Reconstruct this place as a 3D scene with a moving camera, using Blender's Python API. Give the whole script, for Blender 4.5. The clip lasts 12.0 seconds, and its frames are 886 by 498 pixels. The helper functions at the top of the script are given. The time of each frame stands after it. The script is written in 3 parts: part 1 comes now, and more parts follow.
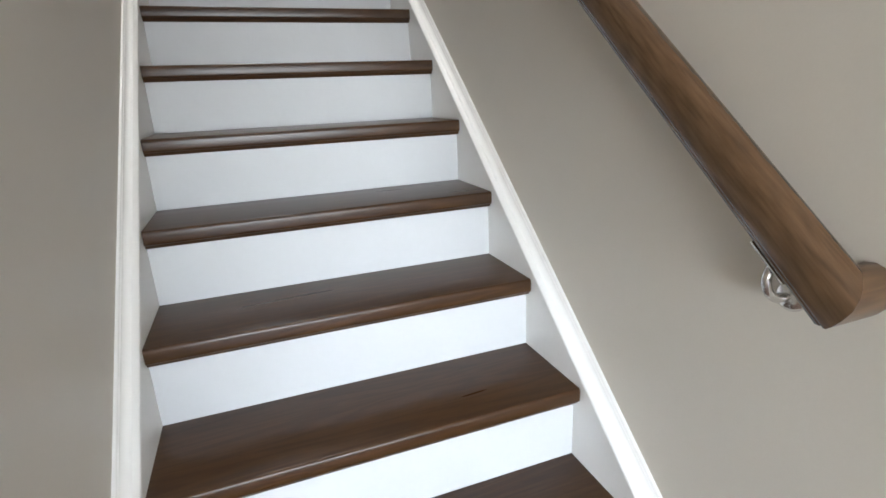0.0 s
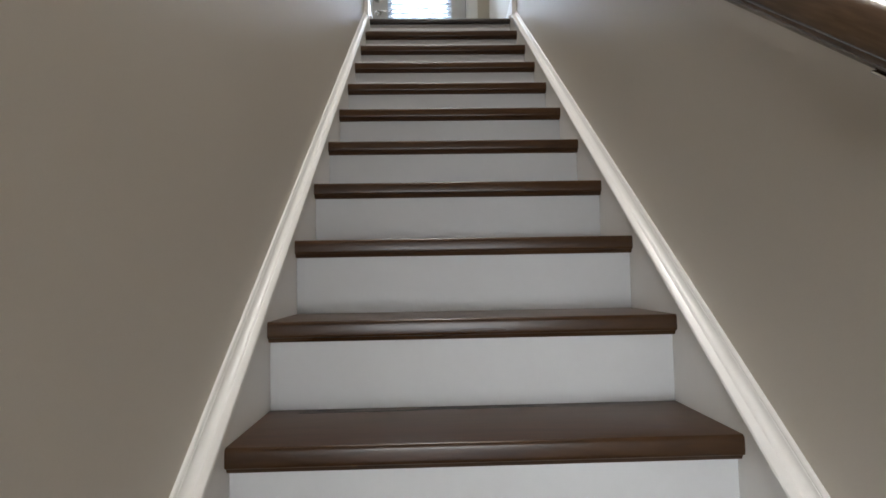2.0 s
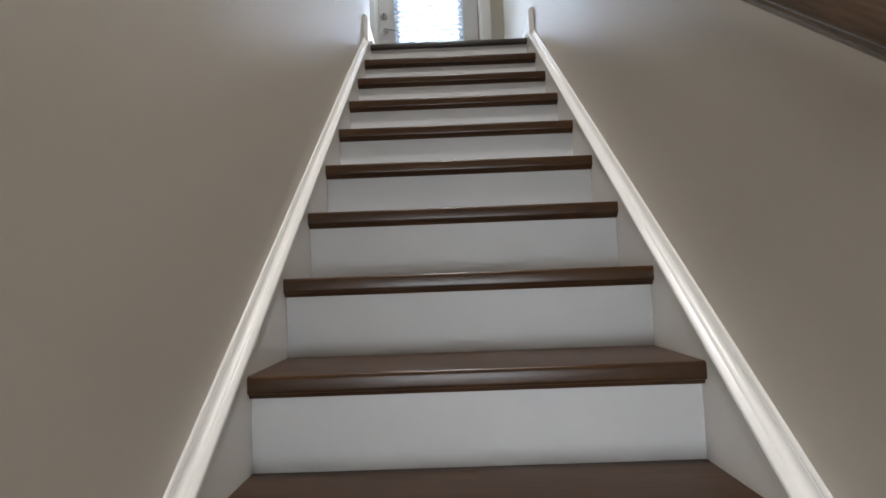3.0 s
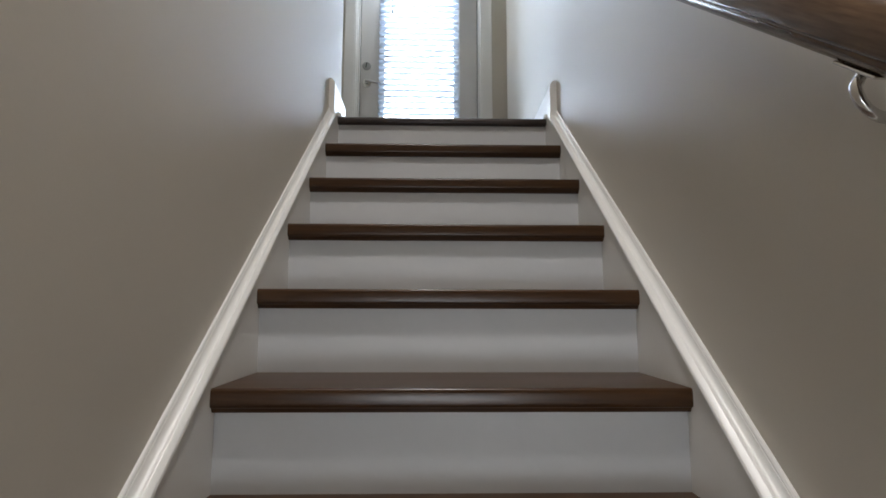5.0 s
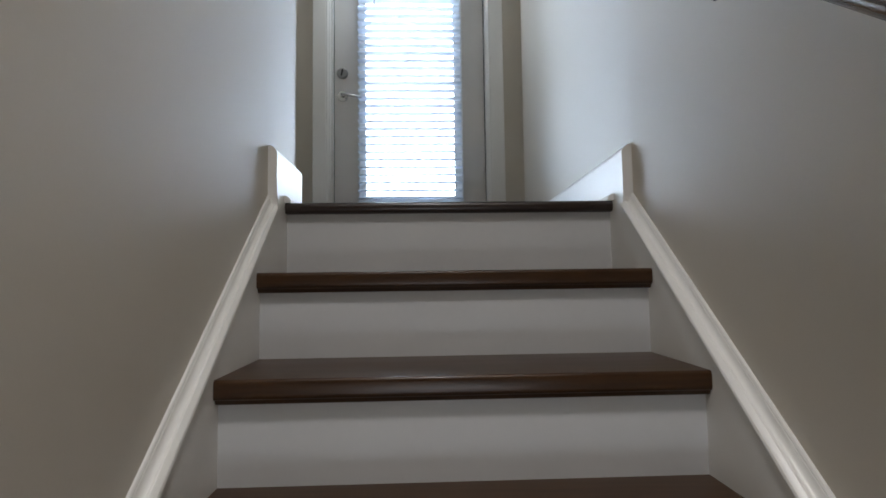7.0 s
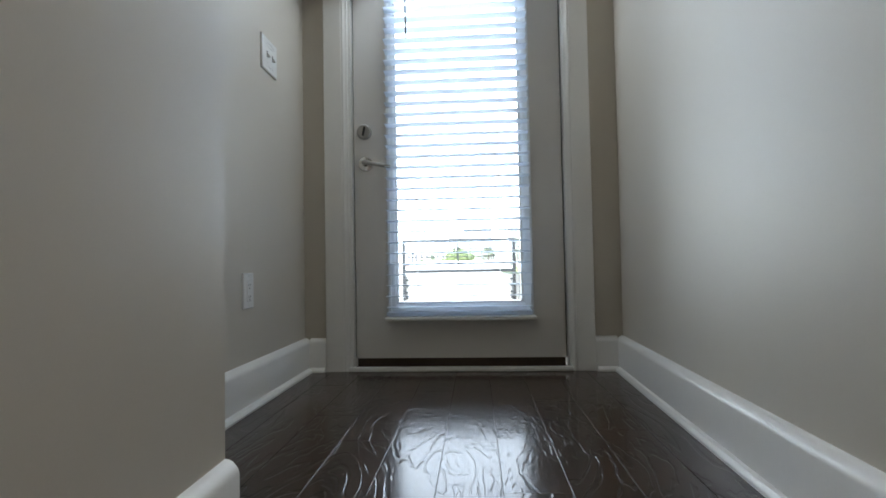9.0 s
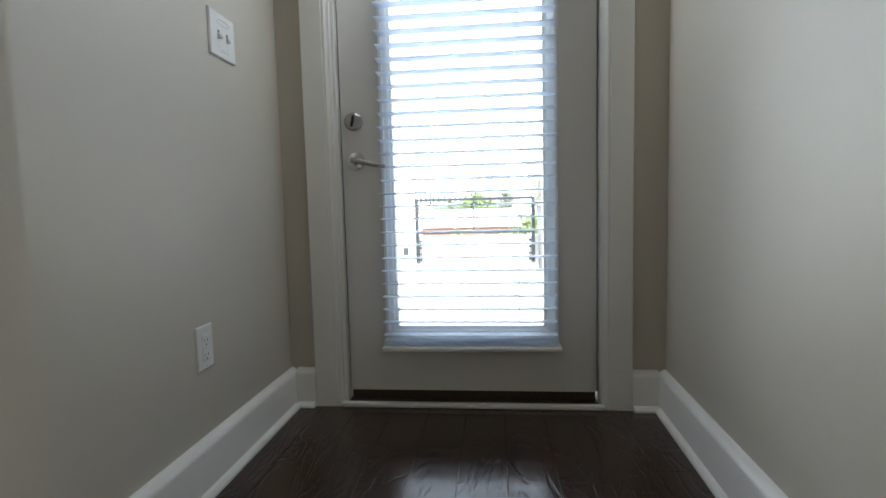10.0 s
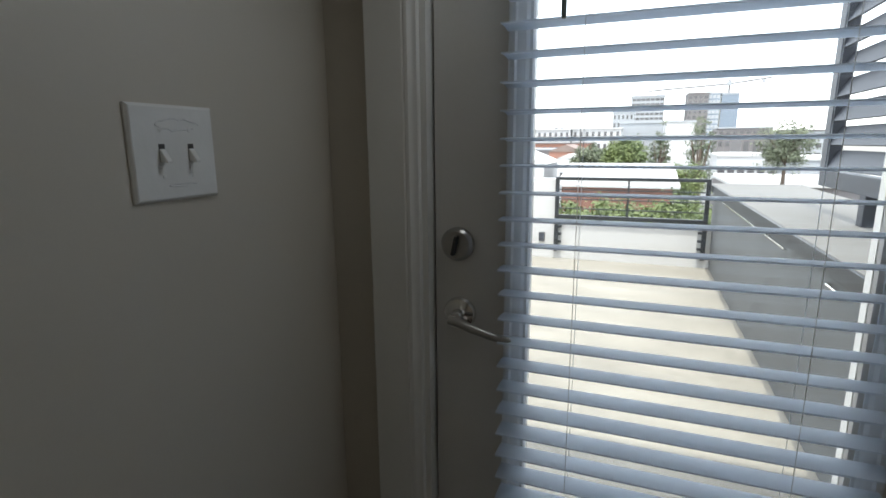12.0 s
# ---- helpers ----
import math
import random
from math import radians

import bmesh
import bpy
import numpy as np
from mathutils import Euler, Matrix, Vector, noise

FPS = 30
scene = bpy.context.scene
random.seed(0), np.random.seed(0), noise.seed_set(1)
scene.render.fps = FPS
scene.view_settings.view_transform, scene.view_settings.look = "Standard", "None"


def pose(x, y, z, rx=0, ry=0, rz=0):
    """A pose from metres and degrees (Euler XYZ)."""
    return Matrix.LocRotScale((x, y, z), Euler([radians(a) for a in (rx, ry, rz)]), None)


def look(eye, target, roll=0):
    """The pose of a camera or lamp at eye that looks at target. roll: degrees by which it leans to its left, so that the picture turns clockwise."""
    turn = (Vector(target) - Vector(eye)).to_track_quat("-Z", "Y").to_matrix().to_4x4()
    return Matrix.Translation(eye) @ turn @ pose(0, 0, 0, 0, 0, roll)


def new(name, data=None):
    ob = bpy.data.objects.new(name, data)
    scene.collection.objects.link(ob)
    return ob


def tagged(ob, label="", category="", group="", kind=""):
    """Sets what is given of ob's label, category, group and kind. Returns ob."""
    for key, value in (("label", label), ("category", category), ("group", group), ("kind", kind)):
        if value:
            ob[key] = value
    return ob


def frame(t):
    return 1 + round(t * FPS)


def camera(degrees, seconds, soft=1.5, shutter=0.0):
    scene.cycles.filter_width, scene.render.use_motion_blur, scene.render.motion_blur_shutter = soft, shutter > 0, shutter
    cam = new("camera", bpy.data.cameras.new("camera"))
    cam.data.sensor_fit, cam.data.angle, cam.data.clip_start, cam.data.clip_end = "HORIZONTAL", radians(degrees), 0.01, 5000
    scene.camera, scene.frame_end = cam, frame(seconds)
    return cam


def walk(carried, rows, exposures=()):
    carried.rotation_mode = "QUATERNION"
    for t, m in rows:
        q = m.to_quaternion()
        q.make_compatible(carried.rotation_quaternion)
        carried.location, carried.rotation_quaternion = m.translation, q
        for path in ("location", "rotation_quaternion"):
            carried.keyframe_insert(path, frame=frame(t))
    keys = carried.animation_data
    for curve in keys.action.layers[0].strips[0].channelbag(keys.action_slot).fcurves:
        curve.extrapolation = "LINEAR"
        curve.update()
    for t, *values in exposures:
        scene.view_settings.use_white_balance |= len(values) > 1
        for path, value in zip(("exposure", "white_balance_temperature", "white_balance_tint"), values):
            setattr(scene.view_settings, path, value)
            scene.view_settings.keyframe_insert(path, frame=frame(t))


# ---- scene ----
cam = camera(82.0, 12.0, 1.6)
PATH = [
    (0.0, -0.076, -4.288, -2.252, -20.15, -17.16, -2.44),
    (0.5, 0.013, -3.975, -2.159, -6.92, -12.79, 1.04),
    (1.0, 0.056, -3.646, -2.024, -3.34, -4.77, 1.10),
    (1.5, 0.065, -3.389, -1.830, -2.34, -1.31, -0.53),
    (2.0, 0.018, -3.179, -1.666, -1.60, 3.26, -1.03),
    (2.5, 0.047, -3.006, -1.511, -1.50, 3.59, -1.04),
    (3.0, 0.072, -2.841, -1.390, 0.66, 3.85, -2.11),
    (5.0, 0.073, -2.118, -0.831, -1.23, 6.92, 0.12),
    (5.5, 0.061, -1.935, -0.651, -1.33, 7.03, -0.54),
    (6.0, 0.025, -1.760, -0.483, -2.35, 6.48, -0.66),
    (6.5, 0.044, -1.589, -0.346, -3.17, 4.73, -0.83),
    (7.0, 0.040, -1.387, -0.221, -2.14, 3.70, -0.79),
    (7.5, 0.070, -1.205, -0.059, -2.37, 3.55, -1.00),
    (9.3, 0.032, -0.447, 0.530, 5.03, 0.67, -1.13),
    (9.5, 0.030, -0.362, 0.588, 5.60, -1.45, -1.25),
    (10.0, 0.057, -0.208, 0.720, 5.77, -4.80, -1.41),
    (10.5, 0.033, -0.040, 0.834, 8.42, -6.80, -0.54),
    (11.0, 0.046, 0.161, 1.002, 10.58, -7.32, -1.02),
    (11.5, 0.032, 0.339, 1.179, 17.95, -10.88, -1.17),
    (12.0, -0.114, 0.681, 1.218, 20.97, -11.71, -0.44),
]
# exposure over time: the clip's camera adapts from the dim stair to the bright door
EXPO = [(0.0, 3.25, 6150, 10), (0.5, 3.38, 6250, 10), (1.5, 3.2, 6400, 11), (3.0, 3.4, 6250, 11), (5.0, 3.05, 6250, 11), (6.5, 2.8, 6200, 11),
        (7.5, 2.72, 6150, 10.5), (9.3, 2.45, 6400, 9), (10.5, 2.36, 6600, 9), (11.5, 1.25, 6750, 10), (12.0, 0.70, 6750, 10)]





def stand(x, y, z, yaw, pitch, roll):
    """A camera pose from the place, and degrees: yaw to the left, pitch up, roll as look() takes it."""
    w, p = radians(yaw), radians(pitch)
    return look((x, y, z), (x - math.sin(w) * math.cos(p), y + math.cos(w) * math.cos(p), z + math.sin(p)), roll)


walk(cam, [(row[0], stand(*row[1:])) for row in PATH], EXPO)

# ---- world and lights ----
SUN_EL, SUN_AZ = 70.0, 182.0      # degrees; azimuth clockwise from +y, so the sun stands behind the house
world = bpy.data.worlds.new("sky")
scene.world = world
world.use_nodes = True
wn = world.node_tree.nodes
sky = wn.new("ShaderNodeTexSky")
sky.sky_type, sky.sun_disc = "NISHITA", False
sky.sun_elevation, sky.sun_rotation = radians(SUN_EL), radians(SUN_AZ)
sky.dust_density, sky.air_density = 1.5, 1.0
wn["Background"].inputs["Strength"].default_value = 0.15
haze = wn.new("ShaderNodeVectorMath")          # an even white haze over the whole sky
haze.operation = "ADD"
haze.inputs[1].default_value = (11.6, 12.0, 12.5)
world.node_tree.links.new(sky.outputs[0], haze.inputs[0])
world.node_tree.links.new(haze.outputs[0], wn["Background"].inputs["Color"])

sun = new("sun", bpy.data.lights.new("sun", "SUN"))
sun.data.energy, sun.data.angle, sun.data.color = 2.6, radians(0.5), (1, 0.96, 0.9)
ce, se = math.cos(radians(SUN_EL)), math.sin(radians(SUN_EL))
sun.matrix_world = look((math.sin(radians(SUN_AZ)) * ce * 20, math.cos(radians(SUN_AZ)) * ce * 20, se * 20), (0, 0, 0))

# daylight from the lower hall's window
hall_light = new("hall_window_light", bpy.data.lights.new("hall_window_light", "AREA"))
hall_light.data.shape, hall_light.data.size, hall_light.data.size_y = "RECTANGLE", 3.8, 1.2
hall_light.data.energy, hall_light.data.color = 10.3, (0.88, 0.95, 1.0)
hall_light.matrix_world = look((-0.6, -8.93, -2.2), (0.0, -3.6, -2.2))

# added fill lamp out of view, room side of blind, for door daylight
door_fill = new("door_fill_light", bpy.data.lights.new("door_fill_light", "AREA"))
door_fill.data.shape, door_fill.data.size, door_fill.data.size_y = "RECTANGLE", 0.50, 0.26
door_fill.data.energy, door_fill.data.color = 1.55, (0.88, 0.95, 1.0)
door_fill.matrix_world = look((-0.10, 1.515, 1.77), (0.35, 0.70, 0.15))

# assumed ceiling light, out of view, added to brighten the stair walls and caps
lamp = new("assumed_stair_lamp", bpy.data.lights.new("assumed_stair_lamp", "AREA"))
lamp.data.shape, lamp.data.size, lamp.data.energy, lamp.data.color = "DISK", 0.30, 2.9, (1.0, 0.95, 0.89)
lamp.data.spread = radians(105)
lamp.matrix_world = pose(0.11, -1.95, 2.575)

# ---- sizes ----
RISE, RUN, STEPS = 0.195, 0.2283, 18
SLOPE = RISE / RUN
XL, XR = -0.336, 0.566            # faces of the two skirt boards
WL, WR, WR2 = -0.370, 0.606, 0.638  # wall faces: stair left, stair right, right at the door
YT, WLT, WRT = -2.3, -0.361, 0.595  # the stair walls draw in a little from YT up to the stair head
LL = -0.698                       # face of the landing's left wall
YD = 1.575                        # face of the door wall
LOW = -STEPS * RISE               # lower floor
CEIL = 2.6


# ---- materials ----
def mat(name, color, rough=0.5, metal=0.0, vary=0.06, scale=3.0, fine=60.0, bump=0.02, coat=0.0, rand=0.0, stretch=(1, 1, 1), tint=None, spec=0.5):
    """A painted or plain surface with broad stains and fine grain."""
    m = bpy.data.materials.new(name)
    m.use_nodes = True
    nt = m.node_tree
    n, l = nt.nodes, nt.links
    b = n["Principled BSDF"]
    b.inputs["Roughness"].default_value, b.inputs["Metallic"].default_value = rough, metal
    b.inputs["Coat Weight"].default_value, b.inputs["Coat Roughness"].default_value = coat, 0.15
    b.inputs["Specular IOR Level"].default_value = spec
    tc, mp = n.new("ShaderNodeTexCoord"), n.new("ShaderNodeMapping")
    mp.inputs["Scale"].default_value = stretch
    l.new(tc.outputs["Object"], mp.inputs["Vector"])
    big, small = n.new("ShaderNodeTexNoise"), n.new("ShaderNodeTexNoise")
    big.inputs["Scale"].default_value, small.inputs["Scale"].default_value = scale, fine
    big.inputs["Detail"].default_value, small.inputs["Detail"].default_value = 4, 3
    l.new(mp.outputs[0], big.inputs["Vector"]), l.new(mp.outputs[0], small.inputs["Vector"])
    add = n.new("ShaderNodeMath")
    add.operation = "MULTIPLY_ADD"
    add.inputs[1].default_value = 0.35
    l.new(small.outputs[0], add.inputs[0]), l.new(big.outputs[0], add.inputs[2])
    ramp = n.new("ShaderNodeMapRange")
    ramp.inputs[1].default_value, ramp.inputs[2].default_value = 0.4, 0.95
    l.new(add.outputs[0], ramp.inputs[0])
    mix = n.new("ShaderNodeMix")
    mix.data_type = "RGBA"
    t = tint or color
    mix.inputs[6].default_value = (*[c * (1 - vary) for c in t], 1)
    mix.inputs[7].default_value = (*[min(1, c * (1 + vary)) for c in color], 1)
    l.new(ramp.outputs[0], mix.inputs[0])
    out = mix.outputs[2]
    if rand:
        info, hsv = n.new("ShaderNodeObjectInfo"), n.new("ShaderNodeHueSaturation")
        mr = n.new("ShaderNodeMapRange")
        mr.inputs[3].default_value, mr.inputs[4].default_value = 1 - rand, 1 + rand
        l.new(info.outputs["Random"], mr.inputs[0]), l.new(mr.outputs[0], hsv.inputs["Value"]), l.new(out, hsv.inputs["Color"])
        out = hsv.outputs[0]
    l.new(out, b.inputs["Base Color"])
    rr = n.new("ShaderNodeMapRange")
    rr.inputs[3].default_value, rr.inputs[4].default_value = max(0.02, rough - 0.06), min(1, rough + 0.08)
    l.new(big.outputs[0], rr.inputs[0]), l.new(rr.outputs[0], b.inputs["Roughness"])
    if bump:
        bp = n.new("ShaderNodeBump")
        bp.inputs["Strength"].default_value, bp.inputs["Distance"].default_value = bump, 0.01
        l.new(small.outputs[0], bp.inputs["Height"]), l.new(bp.outputs[0], b.inputs["Normal"])
    return m


def wood(name, dark, light, axis, rough=0.3, scale=9.0, bump=0.15, rand=0.12, coat=0.2, tilt=0.0, along=0.09, rings=60, wave_mix=0.22, relief=False, spec=0.5):
    """Stained oak with grain along the axis (0 x, 1 y)."""
    m = bpy.data.materials.new(name)
    m.use_nodes = True
    n, l = m.node_tree.nodes, m.node_tree.links
    b = n["Principled BSDF"]
    b.inputs["Coat Weight"].default_value, b.inputs["Coat Roughness"].default_value = coat, 0.12
    b.inputs["Specular IOR Level"].default_value = spec
    tc, mp, info = n.new("ShaderNodeTexCoord"), n.new("ShaderNodeMapping"), n.new("ShaderNodeObjectInfo")
    s = [1.0, 1.0, 1.0]
    s[axis] = along
    mp.inputs["Scale"].default_value = s
    off = n.new("ShaderNodeVectorMath")
    off.operation = "MULTIPLY_ADD"
    comb = n.new("ShaderNodeCombineXYZ")
    for k in range(3):
        l.new(info.outputs["Random"], comb.inputs[k])
    off.inputs[1].default_value = (17, 13, 7)
    l.new(comb.outputs[0], off.inputs[0]), l.new(tc.outputs["Object"], off.inputs[2])
    turned = n.new("ShaderNodeMapping")
    turned.inputs["Rotation"].default_value = (tilt, 0, 0)
    l.new(off.outputs[0], turned.inputs["Vector"]), l.new(turned.outputs[0], mp.inputs["Vector"])
    warp = n.new("ShaderNodeTexNoise")
    warp.inputs["Scale"].default_value, warp.inputs["Detail"].default_value, warp.inputs["Distortion"].default_value = scale, 3, 1.2
    l.new(mp.outputs[0], warp.inputs["Vector"])
    mul = n.new("ShaderNodeMath")
    mul.operation = "MULTIPLY"
    mul.inputs[1].default_value = rings
    l.new(warp.outputs[0], mul.inputs[0])
    wave = n.new("ShaderNodeMath")
    wave.operation = "SINE"
    l.new(mul.outputs[0], wave.inputs[0])
    fine = n.new("ShaderNodeTexNoise")
    fine.inputs["Scale"].default_value, fine.inputs["Detail"].default_value = scale * 22, 4
    l.new(mp.outputs[0], fine.inputs["Vector"])
    mixf = n.new("ShaderNodeMath")
    mixf.operation = "MULTIPLY_ADD"
    mixf.inputs[1].default_value = wave_mix
    l.new(wave.outputs[0], mixf.inputs[0]), l.new(fine.outputs[0], mixf.inputs[2])
    mr = n.new("ShaderNodeMapRange")
    mr.inputs[1].default_value, mr.inputs[2].default_value = 0.25, 0.8
    l.new(mixf.outputs[0], mr.inputs[0])
    mix = n.new("ShaderNodeMix")
    mix.data_type = "RGBA"
    mix.inputs[6].default_value, mix.inputs[7].default_value = (*dark, 1), (*light, 1)
    l.new(mr.outputs[0], mix.inputs[0])
    hsv, rv = n.new("ShaderNodeHueSaturation"), n.new("ShaderNodeMapRange")
    rv.inputs[3].default_value, rv.inputs[4].default_value = 1 - rand, 1 + rand
    l.new(info.outputs["Random"], rv.inputs[0]), l.new(rv.outputs[0], hsv.inputs["Value"])
    l.new(mix.outputs[2], hsv.inputs["Color"]), l.new(hsv.outputs[0], b.inputs["Base Color"])
    rr = n.new("ShaderNodeMapRange")
    rr.inputs[3].default_value, rr.inputs[4].default_value = rough - 0.03, rough + 0.08
    l.new(warp.outputs[0], rr.inputs[0]), l.new(rr.outputs[0], b.inputs["Roughness"])
    bp = n.new("ShaderNodeBump")
    bp.inputs["Strength"].default_value, bp.inputs["Distance"].default_value = bump, 0.004
    if relief:      # scraped growth rings stand out, the fine grain is filled with lacquer
        edge = n.new("ShaderNodeMapRange")
        edge.interpolation_type = "SMOOTHSTEP"
        edge.inputs[1].default_value, edge.inputs[2].default_value = -1.0, -0.35
        edge.inputs[4].default_value = 0.35
        l.new(wave.outputs[0], edge.inputs[0]), l.new(edge.outputs[0], bp.inputs["Height"])
    else:
        l.new(mixf.outputs[0], bp.inputs["Height"])
    if bump:
        l.new(bp.outputs[0], b.inputs["Normal"])
    return m


def glass(name):
    m = bpy.data.materials.new(name)
    m.use_nodes = True
    n, l = m.node_tree.nodes, m.node_tree.links
    n.remove(n["Principled BSDF"])
    tr, gl, fr, mx = n.new("ShaderNodeBsdfTransparent"), n.new("ShaderNodeBsdfGlossy"), n.new("ShaderNodeFresnel"), n.new("ShaderNodeMixShader")
    tr.inputs[0].default_value = (0.95, 0.97, 0.97, 1)
    gl.inputs["Roughness"].default_value = 0.02
    fr.inputs[0].default_value = 1.45
    l.new(fr.outputs[0], mx.inputs[0]), l.new(tr.outputs[0], mx.inputs[1]), l.new(gl.outputs[0], mx.inputs[2])
    l.new(mx.outputs[0], n["Material Output"].inputs["Surface"])
    return m


WALL = mat("wall_paint", (0.575, 0.532, 0.462), 0.45, vary=0.03, scale=1.3, fine=260, bump=0.015)
CEILING = mat("ceiling_paint", (0.78, 0.77, 0.74), 0.8, vary=0.02)
TRIM = mat("trim_paint", (0.80, 0.79, 0.76), 0.32, vary=0.025, scale=4, fine=90, bump=0.02)
# same white as the trim, darkened in colour against the strong hall light
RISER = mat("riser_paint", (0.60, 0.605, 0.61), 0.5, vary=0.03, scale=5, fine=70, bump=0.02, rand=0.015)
DOORP = mat("door_paint", (0.72, 0.70, 0.67), 0.4, vary=0.03, scale=3, fine=120, bump=0.02)
LITE = mat("lite_frame_plastic", (0.84, 0.87, 0.90), 0.35, vary=0.02)
TREAD = wood("tread_oak", (0.039, 0.0172, 0.0060), (0.057, 0.0258, 0.0090), 0, rough=0.27, bump=0, coat=0.04, spec=0.35)
NOSING = wood("landing_nosing_oak", (0.017, 0.009, 0.006), (0.030, 0.016, 0.011), 0, rough=0.27, bump=0, coat=0.1)
RAILW = wood("rail_oak", (0.075, 0.040, 0.019), (0.125, 0.070, 0.034), 1, rough=0.2, bump=0, wave_mix=0.09, tilt=-math.atan(RISE / RUN))
RAILX = wood("rail_return_oak", (0.075, 0.040, 0.019), (0.125, 0.070, 0.034), 0, rough=0.27, bump=0)
PLANK = wood("plank_oak", (0.017, 0.008, 0.005), (0.040, 0.019, 0.012), 1, rough=0.2, scale=7, bump=0.55, rand=0.15, coat=0.2, along=0.28, rings=46, wave_mix=0.3, relief=True)
CHROME = mat("satin_chrome", (0.72, 0.71, 0.69), 0.2, 1.0, vary=0.04, fine=200, bump=0.01)
NICKEL = mat("satin_nickel", (0.42, 0.41, 0.39), 0.34, 1.0, vary=0.06, fine=200, bump=0.01)
BRONZE = mat("bronze_threshold", (0.075, 0.052, 0.036), 0.5, 0.4, vary=0.2, fine=80)
PLATE = mat("switch_plastic", (0.82, 0.82, 0.80), 0.14, vary=0.02, scale=20, fine=34, bump=0.10)
# white for the reflection drawn on the switch plate
GLINT = mat("glint_white", (0.9, 0.9, 0.9), 0.08, vary=0.01, coat=1.0, spec=0.8)
SLOT = mat("dark_slot", (0.10, 0.10, 0.10), 0.6, vary=0.1)
# white vinyl; the sky's blue cast is put into its colour
SLAT = mat("blind_vinyl", (0.86, 0.90, 0.95), 0.45, vary=0.02, scale=6, rand=0.02)
thin = SLAT.node_tree.nodes.new("ShaderNodeBsdfTranslucent")      # thin vinyl lets some daylight through
thin.inputs["Color"].default_value = (0.82, 0.88, 0.95, 1)
both = SLAT.node_tree.nodes.new("ShaderNodeMixShader")
both.inputs[0].default_value = 0.6
SLAT.node_tree.links.new(SLAT.node_tree.nodes["Principled BSDF"].outputs[0], both.inputs[1])
SLAT.node_tree.links.new(thin.outputs[0], both.inputs[2])
SLAT.node_tree.links.new(both.outputs[0], SLAT.node_tree.nodes["Material Output"].inputs["Surface"])
CORD = mat("blind_cord", (0.86, 0.86, 0.85), 0.8, vary=0.05)
WAND = mat("wand_plastic", (0.12, 0.16, 0.15), 0.3, vary=0.1)
GLASS = glass("door_glass")
SEAL = mat("weather_seal", (0.03, 0.03, 0.03), 0.8, vary=0.1)
CARPET = mat("hall_floor", (0.12, 0.07, 0.045), 0.4, vary=0.2)
DECK = mat("deck_concrete", (0.26, 0.243, 0.205), 0.8, vary=0.2, scale=2.6, fine=14, bump=0.2, stretch=(0.8, 2.4, 1))
STUCCO = mat("white_stucco", (0.52, 0.52, 0.51), 0.85, vary=0.05, scale=1.2, fine=60, bump=0.1)
GREYW = mat("grey_parapet", (0.115, 0.12, 0.12), 0.75, vary=0.18, scale=1.8, fine=50, bump=0.1)
CONC = mat("concrete_cap", (0.135, 0.133, 0.124), 0.8, vary=0.12, scale=2, fine=50, bump=0.1)
BLACK = mat("black_metal", (0.045, 0.05, 0.055), 0.45, 0.6, vary=0.15)
SCREEN = mat("screen_metal", (0.05, 0.056, 0.068), 0.5, 0.3, vary=0.15, rand=0.05)
ROOFW = mat("white_roofing", (0.46, 0.46, 0.45), 0.8, vary=0.1, scale=0.4, fine=8)
BRICK = mat("red_brick", (0.30, 0.15, 0.11), 0.85, vary=0.2, scale=1.0, fine=14)
TILE = mat("roof_tile", (0.20, 0.15, 0.13), 0.85, vary=0.2, scale=1.0, fine=10)
FAC = mat("facade_white", (0.46, 0.46, 0.46), 0.8, vary=0.06, scale=0.2, fine=3)
FACG = mat("facade_grey", (0.32, 0.335, 0.35), 0.7, vary=0.08, scale=0.2, fine=3)
FACB = mat("facade_brown", (0.15, 0.14, 0.14), 0.7, vary=0.1, scale=0.1, fine=2)
GLZ = mat("blue_glazing", (0.16, 0.20, 0.25), 0.15, 0.0, vary=0.2, scale=0.2, fine=2)
WIN = mat("dark_window", (0.09, 0.09, 0.095), 0.15, vary=0.2, rand=0.2)
LEAF = mat("foliage", (0.11, 0.135, 0.04), 0.6, vary=0.35, scale=0.9, fine=5, tint=(0.045, 0.085, 0.025))
LEAF2 = mat("foliage_dull", (0.11, 0.125, 0.075), 0.6, vary=0.35, scale=0.9, fine=5, tint=(0.05, 0.075, 0.04))
BARK = mat("bark", (0.12, 0.09, 0.07), 0.9, vary=0.3, fine=20)
GROUND = mat("city_ground", (0.20, 0.19, 0.17), 0.9, vary=0.25, scale=0.05, fine=0.6)


# ---- mesh helpers ----
def link(name, bm, material, parent=None, label=""):
    bmesh.ops.recalc_face_normals(bm, faces=bm.faces)
    me = bpy.data.meshes.new(name)
    bm.to_mesh(me)
    bm.free()
    me.materials.append(material)
    ob = new(name, me)
    if parent:
        ob.parent = parent
    if label:
        ob["label"] = label
    return ob


part = link


def share(name, me, parent, m):
    ob = new(name, me)
    ob.parent = parent
    ob.matrix_basis = m
    return ob


def smooth(ob, deg=40):
    me = ob.data
    me.polygons.foreach_set("use_smooth", [True] * len(me.polygons))
    me.set_sharp_from_angle(angle=radians(deg))
    return ob


